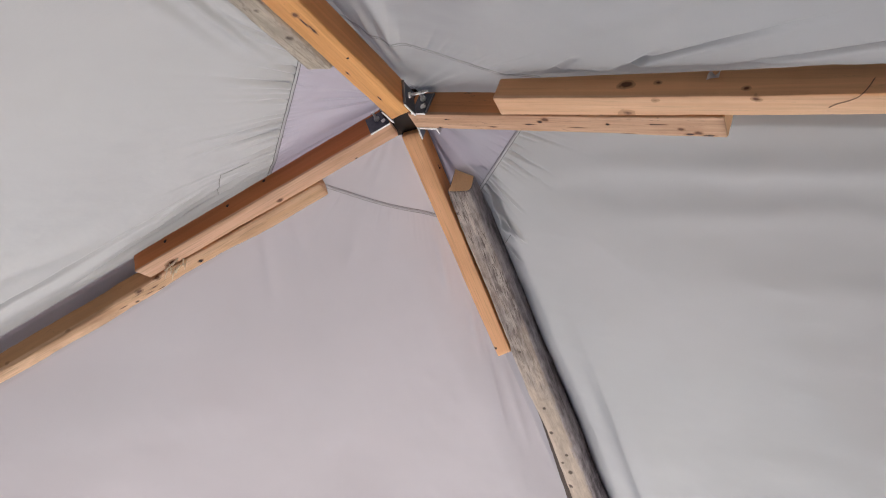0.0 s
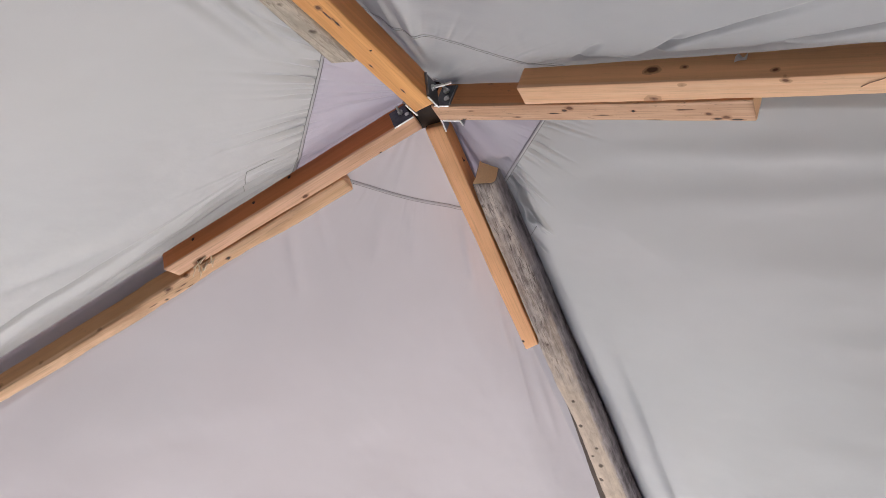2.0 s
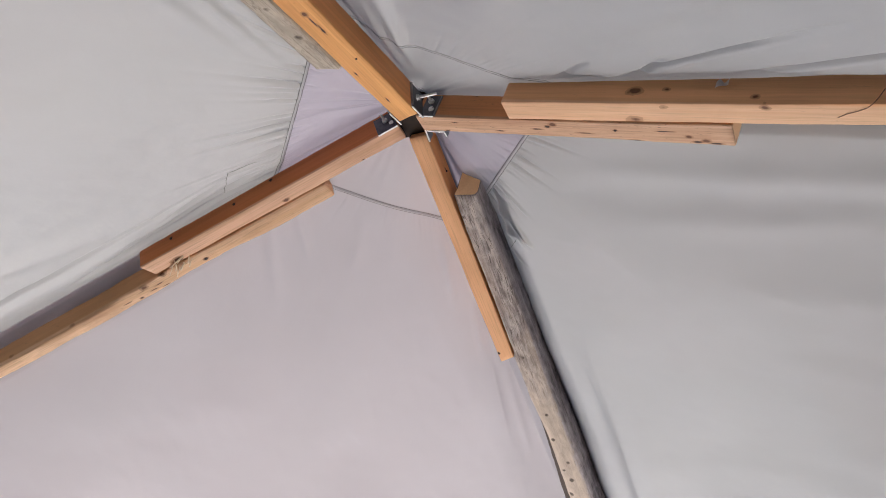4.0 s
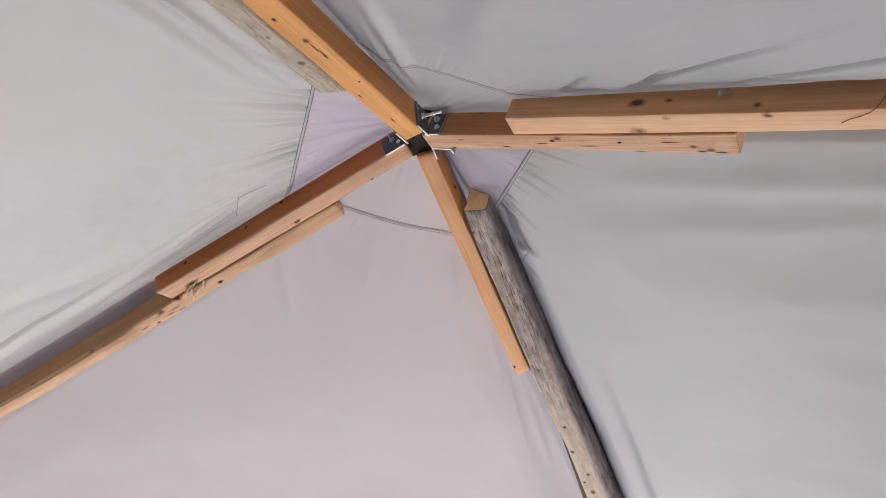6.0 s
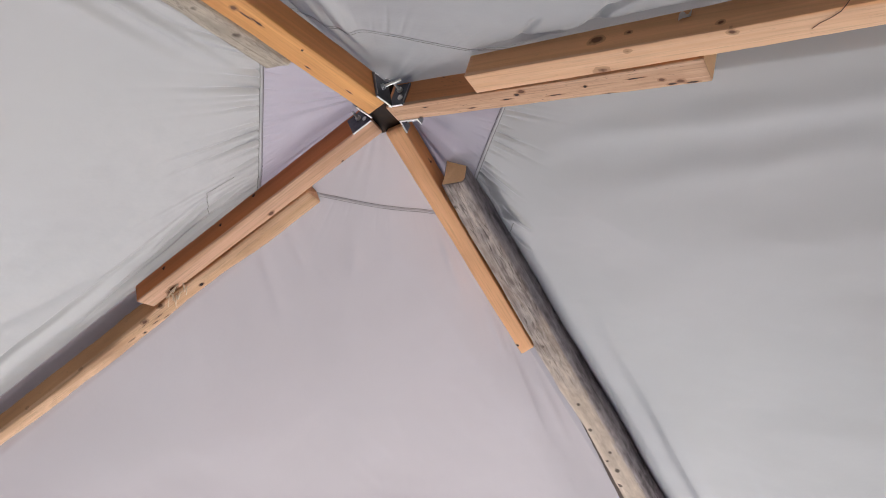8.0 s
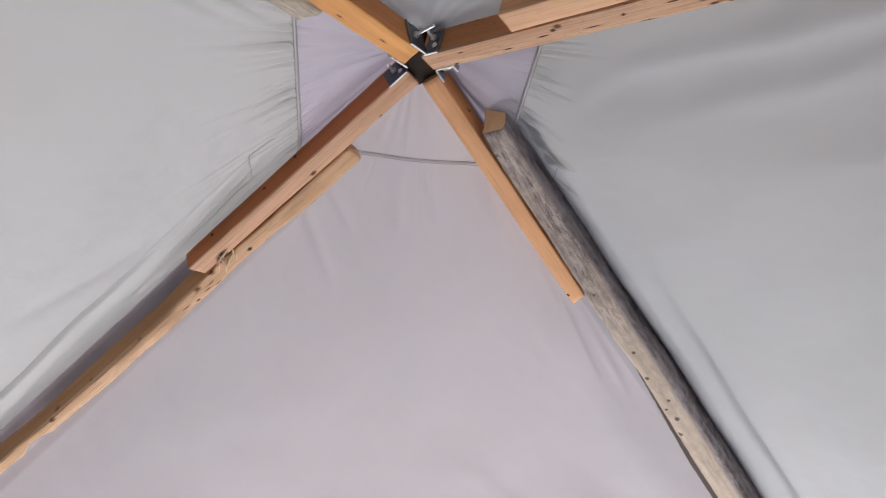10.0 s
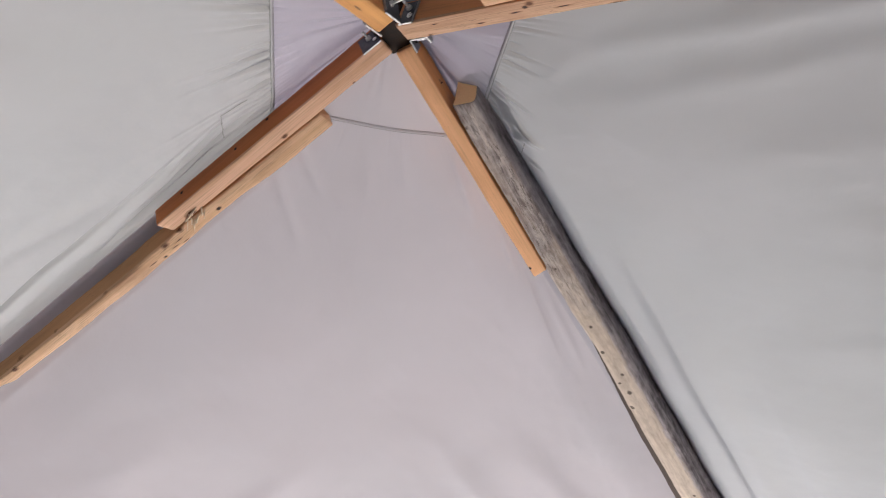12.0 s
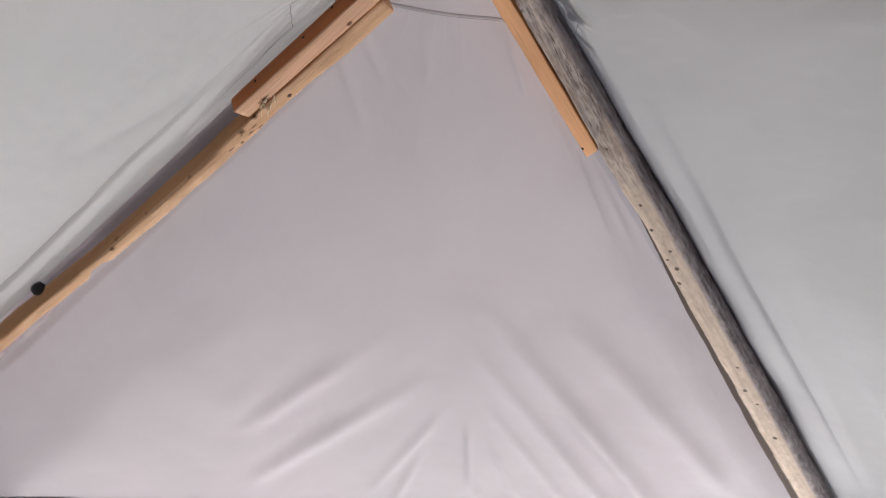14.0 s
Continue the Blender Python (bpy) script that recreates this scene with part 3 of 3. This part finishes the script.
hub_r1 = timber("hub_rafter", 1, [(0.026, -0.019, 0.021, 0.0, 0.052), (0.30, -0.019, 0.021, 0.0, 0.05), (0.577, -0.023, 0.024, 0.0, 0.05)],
    wood("pink_pine_rafter", *PINK, knots=[(0.294, -0.010, 0, 0.006), (0.283, -0.004, 0, 0.004), (0.398, -0.002, 0, 0.0035), (0.511, 0.006, 0, 0.005), (0.535, 0.014, 0, 0.006), (0.425, 0.022, 0, 0.004, 5.0), (0.08, 0.019, 0.0, 0.004), (0.262, 0.003, 0, 0.0022, 6.0), (0.19, 0.012, 0, 0.002, 6.0), (0.345, 0.008, 0, 0.002, 8.0), (0.475, -0.004, 0, 0.002, 9.0), (0.523, 0.018, 0, 0.0035, 3.0), (0.552, 0.020, 0, 0.003, 4.0), (0.105, -0.006, 0, 0.002, 5.0)], seed=1.0, contrast=0.8, flecks=1.4, flank_tone=(-0.022, (0.74, 0.301, 0.114), -1)),
    "short pinkish pine rafter with knots, fixed to the hub bracket", "rafter", "short rafters at the hub", seed=1)
long_r1 = timber("rafter_board", 1, [(0.219, -0.0655, -0.0235, -0.002, 0.040), (0.60, -0.068, -0.0265, 0.001, 0.050), (0.78, -0.073, -0.031, 0.003, 0.056), (1.2, -0.080, -0.038, 0.006, 0.060), (2.60, -0.095, -0.053, 0.006, 0.060)],
    wood("pale_pine_board", *PALE, knots=[(0.436, -0.066, 0.024, 0.009), (0.484, -0.066, 0.027, 0.005), (0.486, -0.060, 0.004, 0.006), (0.437, -0.030, 0.004, 0.010), (0.623, -0.063, 0.004, 0.006), (0.608, -0.067, 0.015, 0.005), (1.1, -0.05, 0.006, 0.01)], seed=2.0, contrast=0.45, flank_tone=(-0.067, (0.92, 0.47, 0.22), -1)),
    "long pale sawn pine rafter board beside the short one", "rafter", seed=2)
hub_r2 = timber("hub_rafter", 2, [(0.036, -0.013, 0.022, 0.0, 0.058), (0.624, -0.014, 0.0195, 0.0, 0.05)],
    wood("orange_pine_rafter", *ORANGE, knots=[(0.600, 0.017, 0, 0.004), (0.13, -0.014, 0.03, 0.003)], seed=3.0, contrast=0.45, flank_tone=(-0.0135, (0.95, 0.395, 0.132), -1)),
    "short orange pine rafter with a nail near its end", "rafter", "short rafters at the hub", seed=3, lean=(0.0, 0.004))
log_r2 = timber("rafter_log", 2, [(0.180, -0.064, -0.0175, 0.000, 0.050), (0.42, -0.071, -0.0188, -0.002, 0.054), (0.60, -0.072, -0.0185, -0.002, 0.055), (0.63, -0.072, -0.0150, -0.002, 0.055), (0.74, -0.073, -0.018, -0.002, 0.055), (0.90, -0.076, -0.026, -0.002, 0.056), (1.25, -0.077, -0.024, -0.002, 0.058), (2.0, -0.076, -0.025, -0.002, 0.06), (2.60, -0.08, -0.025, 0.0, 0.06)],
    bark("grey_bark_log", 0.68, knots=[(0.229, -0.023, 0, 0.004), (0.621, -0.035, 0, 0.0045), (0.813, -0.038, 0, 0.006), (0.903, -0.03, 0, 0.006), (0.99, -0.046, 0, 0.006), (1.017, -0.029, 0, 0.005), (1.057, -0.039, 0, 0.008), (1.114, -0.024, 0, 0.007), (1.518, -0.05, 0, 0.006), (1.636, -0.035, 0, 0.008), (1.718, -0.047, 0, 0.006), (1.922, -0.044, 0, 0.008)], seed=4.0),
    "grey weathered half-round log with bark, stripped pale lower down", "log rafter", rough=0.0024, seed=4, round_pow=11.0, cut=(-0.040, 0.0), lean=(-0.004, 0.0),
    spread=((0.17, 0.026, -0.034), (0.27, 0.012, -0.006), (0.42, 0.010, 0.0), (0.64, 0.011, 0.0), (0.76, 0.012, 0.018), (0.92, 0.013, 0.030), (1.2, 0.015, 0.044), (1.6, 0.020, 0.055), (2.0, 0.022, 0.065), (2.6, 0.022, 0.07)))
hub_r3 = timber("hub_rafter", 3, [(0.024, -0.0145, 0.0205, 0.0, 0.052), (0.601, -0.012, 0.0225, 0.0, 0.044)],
    wood("reddish_pine_rafter", (0.84, 0.53, 0.345), (0.67, 0.37, 0.21), knots=[(0.287, -0.006, 0, 0.005), (0.116, -0.012, 0, 0.003), (0.383, 0.021, 0.032, 0.0035), (0.53, 0.022, 0.034, 0.0035), (0.297, 0.021, 0.041, 0.004), (0.54, -0.008, 0, 0.011)], seed=5.0, contrast=0.6, flank_tone=(0.0225, (0.62, 0.175, 0.042), 1)),
    "short reddish pine rafter with nail holes and a splintered knot", "rafter", "short rafters at the hub", seed=5, lean=(0.0, 0.004))
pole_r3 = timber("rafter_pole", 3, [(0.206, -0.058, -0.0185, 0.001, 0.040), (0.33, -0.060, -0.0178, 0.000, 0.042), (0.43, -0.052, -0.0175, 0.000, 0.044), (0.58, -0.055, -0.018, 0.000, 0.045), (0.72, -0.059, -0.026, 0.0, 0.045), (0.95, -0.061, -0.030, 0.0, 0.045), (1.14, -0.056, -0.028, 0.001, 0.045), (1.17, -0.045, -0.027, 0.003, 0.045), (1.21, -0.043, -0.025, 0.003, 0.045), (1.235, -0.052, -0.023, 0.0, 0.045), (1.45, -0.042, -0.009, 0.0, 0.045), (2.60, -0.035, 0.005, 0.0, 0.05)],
    wood("peeled_pine_pole", (0.83, 0.55, 0.335), (0.66, 0.39, 0.21), knots=[(0.497, -0.04, 0, 0.005), (0.334, -0.061, 0.004, 0.007), (0.587, -0.020, 0, 0.008), (0.637, -0.028, 0, 0.007), (0.66, -0.05, 0, 0.004), (0.61, -0.038, 0, 0.0016, 9.0), (0.625, -0.045, 0, 0.0014, 10.0), (0.65, -0.034, 0, 0.0016, 9.0), (0.69, -0.044, 0, 0.0018, 7.0), (0.60, -0.05, 0, 0.0016, 8.0), (0.814, -0.024, 0.003, 0.006), (0.971, -0.024, 0.012, 0.006), (1.085, -0.022, 0.012, 0.008), (1.108, -0.031, 0, 0.007)], seed=6.0, contrast=0.8, stain=(0.24, 0.10, 0.045), flecks=0.7, flank_tone=(-0.019, (0.60, 0.31, 0.14), 1)),
    "long peeled pine pole with knots and a waney edge", "pole rafter", corner_r=0.0045, rough=0.0026, seed=6,
    spread=((0.2, 0.0, 0.0), (0.58, 0.0, 0.0), (0.68, 0.0, 0.006), (1.1, 0.0, 0.007), (2.6, 0.0, 0.007)))
hub_r4 = timber("hub_rafter", 4, [(0.066, -0.020, 0.0205, 0.0, 0.05), (0.62, -0.020, 0.0205, 0.0, 0.045)],
    wood("bright_orange_pine_rafter", (0.82, 0.414, 0.136), (0.66, 0.301, 0.088), knots=[(0.437, 0.0, 0, 0.0055), (0.392, 0.003, 0, 0.0024, 8.0), (0.415, 0.001, 0, 0.002, 9.0), (0.149, -0.004, 0, 0.002, 6.0), (0.256, -0.011, 0, 0.002, 5.0), (0.50, -0.008, 0, 0.004)], seed=7.0, contrast=0.4, flank_tone=(0.0207, (0.74, 0.29, 0.095), 1)),
    "short bright orange pine rafter with dark knots", "rafter", "short rafters at the hub", seed=7, lean=(0.008, 0.0))
timber("bark_board", 4, [(0.279, -0.066, -0.0235, 0.004, 0.036), (0.45, -0.063, -0.023, 0.003, 0.038), (2.60, -0.060, -0.02, 0.003, 0.045)],
    bark("grey_bark_board", 9.0, knots=[(0.384, -0.039, 0, 0.007), (0.362, -0.059, 0, 0.004), (0.462, -0.041, 0, 0.006)], seed=8.0, tint=(1.12, 1.13, 1.0), soft=0.62, flaking=0.35, rim_at=-0.058),
    "grey weathered slab with bark edges beside the orange rafter", "slab rafter", rough=0.0016, seed=8, corner_r=0.008, lean=(-0.006, 0.0))

# a cut face of fresh wood on the log
FRESH = plain("fresh_cut_end_grain", (0.98, 0.64, 0.35), 0.7, 0.0, 0.06, 300.0, 0.2)
for ob in (log_r2, hub_r1):
    ob.data.materials.append(FRESH)
log_r2.data.polygons[-2].material_index = 1
hub_r1.data.polygons[-1].material_index = 1

# ---------------------------------------------------------------- hub
core = tagged(new("hub_block"), "dark brown block behind the rafter ends", "block")
core.location = (0.002, 0.006, TOP)
bm = bmesh.new()
bmesh.ops.create_cube(bm, size=1, matrix=Matrix.Translation((0, 0, 0.044)) @ Matrix.Diagonal((0.074, 0.080, 0.06, 1)))
bmesh.ops.bevel(bm, geom=bm.edges[:], offset=0.003, segments=2, affect="EDGES")
part("block", bm, DARK_WOOD, core)


def bracket(legs, rim=True, steel=DARK_STEEL):
    """An angle bracket of steel plates lying on the sides of two timbers. A leg: rafter, face, s0, s1, h0, h1, outward sign, bolt."""
    root = tagged(new("angle_bracket"), "galvanised steel angle bracket bolted between two rafters", "bracket", "brackets at the hub")
    k0, l0, a0, *_ = legs[0]
    root.location = rafter_matrix(k0) @ Vector((a0, l0, 0))
    bpy.context.view_layer.update()
    back = root.matrix_world.inverted()
    for k, l, s0, s1, h0, h1, sign, bolt in legs:
        m = rafter_matrix(k)
        bm = bmesh.new()
        bmesh.ops.create_cube(bm, size=1, matrix=Matrix.Translation(((s0 + s1) / 2, l + sign * 0.0012, (h0 + h1) / 2)) @ Matrix.Diagonal((s1 - s0, 0.0024, h1 - h0, 1)))
        bmesh.ops.bevel(bm, geom=bm.edges[:], offset=0.0005, segments=1, affect="EDGES")
        leg = part("plate", bm, steel, root)
        leg.matrix_local = back @ m
        if rim:
            bm = bmesh.new()
            bmesh.ops.create_cube(bm, size=1, matrix=Matrix.Translation(((s0 + s1) / 2, l + sign * 0.0014, h0 - 0.0004)) @ Matrix.Diagonal((s1 - s0, 0.0028, 0.0014, 1)))
            part("rim", bm, ZINC, leg, "bright worn zinc edge")
        if bolt:
            sb, hb, reach = bolt
            rot = Matrix.Translation((sb, l + sign * 0.004, hb)) @ Matrix.Rotation(radians(-90 * sign), 4, "X")
            bm = bmesh.new()
            bmesh.ops.create_cone(bm, cap_ends=True, segments=6, radius1=0.0062, radius2=0.0056, depth=0.005, matrix=rot)
            bmesh.ops.create_cone(bm, cap_ends=True, segments=14, radius1=0.0075, radius2=0.0075, depth=0.0012, matrix=Matrix.Translation((0, -sign * 0.0028, 0)) @ rot)
            bmesh.ops.create_cone(bm, cap_ends=True, segments=12, radius1=0.0028, radius2=0.0024, depth=reach, matrix=Matrix.Translation((0, sign * reach * 0.5, 0)) @ rot)
            part("bolt", bm, ZINC, leg, "bright zinc bolt and nut")
    return root


def plate(parent, k, lo, hi, material, name="plate", label=""):
    """A flat steel piece given by two corners in the frame of rafter k."""
    bm = bmesh.new()
    c, d = [(a + b) / 2 for a, b in zip(lo, hi)], [b - a for a, b in zip(lo, hi)]
    bmesh.ops.create_cube(bm, size=1, matrix=Matrix.Translation(c) @ Matrix.Diagonal((*d, 1)))
    bmesh.ops.bevel(bm, geom=bm.edges[:], offset=min(d) * 0.25, segments=1, affect="EDGES")
    ob = part(name, bm, material, parent, label)
    ob.matrix_parent_inverse = parent.matrix_world.inverted()
    ob.matrix_basis = rafter_matrix(k)
    return ob


def disc(parent, k, at, axis, radius, thick, material, name, label, segments=16, length=0.0):
    """A washer, bolt head or rod, standing along axis in the frame of rafter k."""
    bm = bmesh.new()
    turn = Vector((0, 0, 1)).rotation_difference(Vector(axis)).to_matrix().to_4x4()
    bmesh.ops.create_cone(bm, cap_ends=True, segments=segments, radius1=radius, radius2=radius * 0.94, depth=thick, matrix=Matrix.Translation(at) @ turn)
    if length:
        bmesh.ops.create_cone(bm, cap_ends=True, segments=10, radius1=radius * 0.45, radius2=radius * 0.40, depth=length, matrix=Matrix.Translation(Vector(at) + Vector(axis).normalized() * (length / 2 + thick / 2)) @ turn)
    ob = part(name, bm, material, parent, label)
    ob.matrix_parent_inverse = parent.matrix_world.inverted()
    ob.matrix_basis = rafter_matrix(k)
    return ob


b1 = bracket([(1, -0.0192, 0.036, 0.066, 0.0, 0.046, -1, (0.050, 0.032, 0.018)), (4, 0.0208, 0.052, 0.104, 0.002, 0.046, 1, (0.080, 0.028, 0.034))])
b2 = bracket([(3, 0.0208, 0.025, 0.066, -0.001, 0.042, 1, (0.044, 0.026, 0.018)), (4, -0.0203, 0.046, 0.098, 0.0, 0.040, -1, (0.082, 0.026, 0.010))])
b3 = bracket([(1, 0.0213, 0.032, 0.070, 0.001, 0.040, 1, None), (2, -0.0136, 0.026, 0.052, 0.001, 0.030, -1, None)], steel=STEEL)
bracket([(2, 0.0220, 0.036, 0.066, 0.010, 0.040, 1, None), (3, -0.0148, 0.026, 0.056, 0.010, 0.040, -1, None)], rim=False, steel=NEAR_BLACK_STEEL)
bpy.context.view_layer.update()
# the third bracket is a small channel: a web across the corner and a turned end
plate(b3, 1, (0.0340, 0.0240, 0.0080), (0.0680, 0.0370, 0.0102), STEEL, "web", "grey steel web of the bracket")
plate(b3, 1, (0.0680, 0.0240, 0.0010), (0.0702, 0.0370, 0.0102), STEEL, "end_tab")
plate(b3, 1, (0.0678, 0.0240, -0.0010), (0.0704, 0.0370, 0.0008), ZINC, "rim", "bright worn zinc edge")
disc(b3, 1, (0.052, 0.0300, 0.0066), (0, 0, -1), 0.0030, 0.0030, ZINC, "bolt", "bright zinc bolt head", 6)
# washers and the turned edges of the first two
disc(b1, 1, (0.056, -0.0222, 0.016), (0, -1, 0), 0.0056, 0.0016, ZINC, "washer", "dull zinc washer")
plate(b1, 1, (0.0660, -0.0235, 0.002), (0.0682, -0.0192, 0.046), STEEL, "flange")
plate(b1, 4, (0.1040, 0.0208, 0.004), (0.1062, 0.0255, 0.046), STEEL, "flange")
plate(b2, 4, (0.0980, -0.0255, 0.002), (0.1002, -0.0203, 0.040), STEEL, "flange")
disc(b2, 3, (0.034, 0.0236, 0.014), (0, 1, 0), 0.0045, 0.0016, ZINC, "washer", "dull zinc washer")

# ---------------------------------------------------------------- small things
# black knob on the hip beside the pole
knob = tagged(new("rubber_knob"), "small round black rubber knob on the rafter pole", "knob")
knob.matrix_world = rafter_matrix(3) @ Matrix.Translation((1.372, -0.004, 0.044))
bm = bmesh.new()
bmesh.ops.create_uvsphere(bm, u_segments=20, v_segments=12, radius=0.0185)
for v in bm.verts:
    v.co.z *= 0.9
part("ball", bm, RUBBER, knob)
bm = bmesh.new()
bmesh.ops.create_cone(bm, cap_ends=True, segments=16, radius1=0.008, radius2=0.006, depth=0.012, matrix=Matrix.Translation((0, 0, 0.015)))
part("collar", bm, RUBBER, knob)

# splinters raised at the knot of the short rafter and pole
SPLINTER = plain("pale_splinter_wood", (0.80, 0.64, 0.44), 0.8)
CRACK = plain("dark_crack_twig", (0.16, 0.08, 0.045), 0.8)
rnd = random.Random(5)
for q in range(14):
    s0, l0 = 0.535 + rnd.uniform(-0.02, 0.02), -0.014 + rnd.uniform(-0.012, 0.012)
    ds, dl = rnd.uniform(0.006, 0.026), rnd.uniform(-0.022, -0.002)
    pts = [rafter_matrix(3) @ Vector((s0 + ds * w, l0 + dl * w, -0.0006 - 0.0030 * w * (2 - w))) for w in (0, 0.25, 0.5, 0.75, 1)]
    tube("splinter", pts, 0.0009 + 0.0009 * (q % 3 == 0), SPLINTER, None, 4)
for ob in [o for o in scene.objects if o.name.startswith("splinter")]:
    ob.parent = hub_r3
    ob.matrix_parent_inverse = hub_r3.matrix_world.inverted()
pts = [rafter_matrix(1) @ Vector(p) for p in ((0.712, -0.046, 0.0012), (0.722, -0.054, 0.0008), (0.735, -0.060, 0.0008), (0.746, -0.067, 0.001), (0.752, -0.0735, 0.003), (0.757, -0.0745, 0.012), (0.762, -0.0745, 0.026))]
tw = tube("twig", pts, 0.0006, CRACK, None, 5)
tw.parent = long_r1
tw.matrix_parent_inverse = long_r1.matrix_world.inverted()

# a torn scrap of pale film on the board's side
bm = bmesh.new()
for q in range(9):
    x = q / 8
    for z in (0.0, 1.0):
        bm.verts.new((0.553 + 0.016 * x, -0.0712 - 0.0012 * math.sin(x * 5 + z), 0.028 + 0.006 * x + z * (0.010 + 0.004 * math.sin(x * 7))))
bm.verts.ensure_lookup_table()
for q in range(8):
    bm.faces.new([bm.verts[i] for i in (2 * q, 2 * q + 2, 2 * q + 3, 2 * q + 1)])
bmesh.ops.solidify(bm, geom=bm.faces[:], thickness=0.0006)
part("film_scrap", bm, plain("pale_film", (0.85, 0.80, 0.76), 0.4), long_r1, "torn scrap of pale film")


# nail heads and screw holes sunk into the timbers
NAIL = plain("rusty_dark_nail", (0.035, 0.02, 0.014), 0.7, 0.3)


def nail(parent, k, at, axis, radius=0.0028):
    """A small round head, just proud of the face that looks along axis."""
    bm = bmesh.new()
    turn = Vector((0, 0, 1)).rotation_difference(Vector(axis)).to_matrix().to_4x4()
    bmesh.ops.create_cone(bm, cap_ends=True, segments=12, radius1=radius, radius2=radius * 0.8, depth=0.0018, matrix=Matrix.Translation(at) @ turn)
    part("nail", bm, NAIL, parent, "small dark nail head")


for at in ((0.383, 0.0222, 0.030), (0.53, 0.0226, 0.032), (0.297, 0.0218, 0.039)):
    nail(hub_r3, 3, at, (0, 1, 0))
nail(hub_r2, 2, (0.601, 0.0155, -0.0003), (0, 0, -1), 0.0024)
nail(hub_r2, 2, (0.135, -0.0142, 0.030), (0, -1, 0), 0.0024)
nail(hub_r1, 1, (0.398, -0.002, -0.0003), (0, 0, -1), 0.0024)
nail(hub_r4, 4, (0.30, 0.010, -0.0003), (0, 0, -1), 0.002)
nail(pole_r3, 3, (0.497, -0.040, -0.0003), (0, 0, -1), 0.0034)
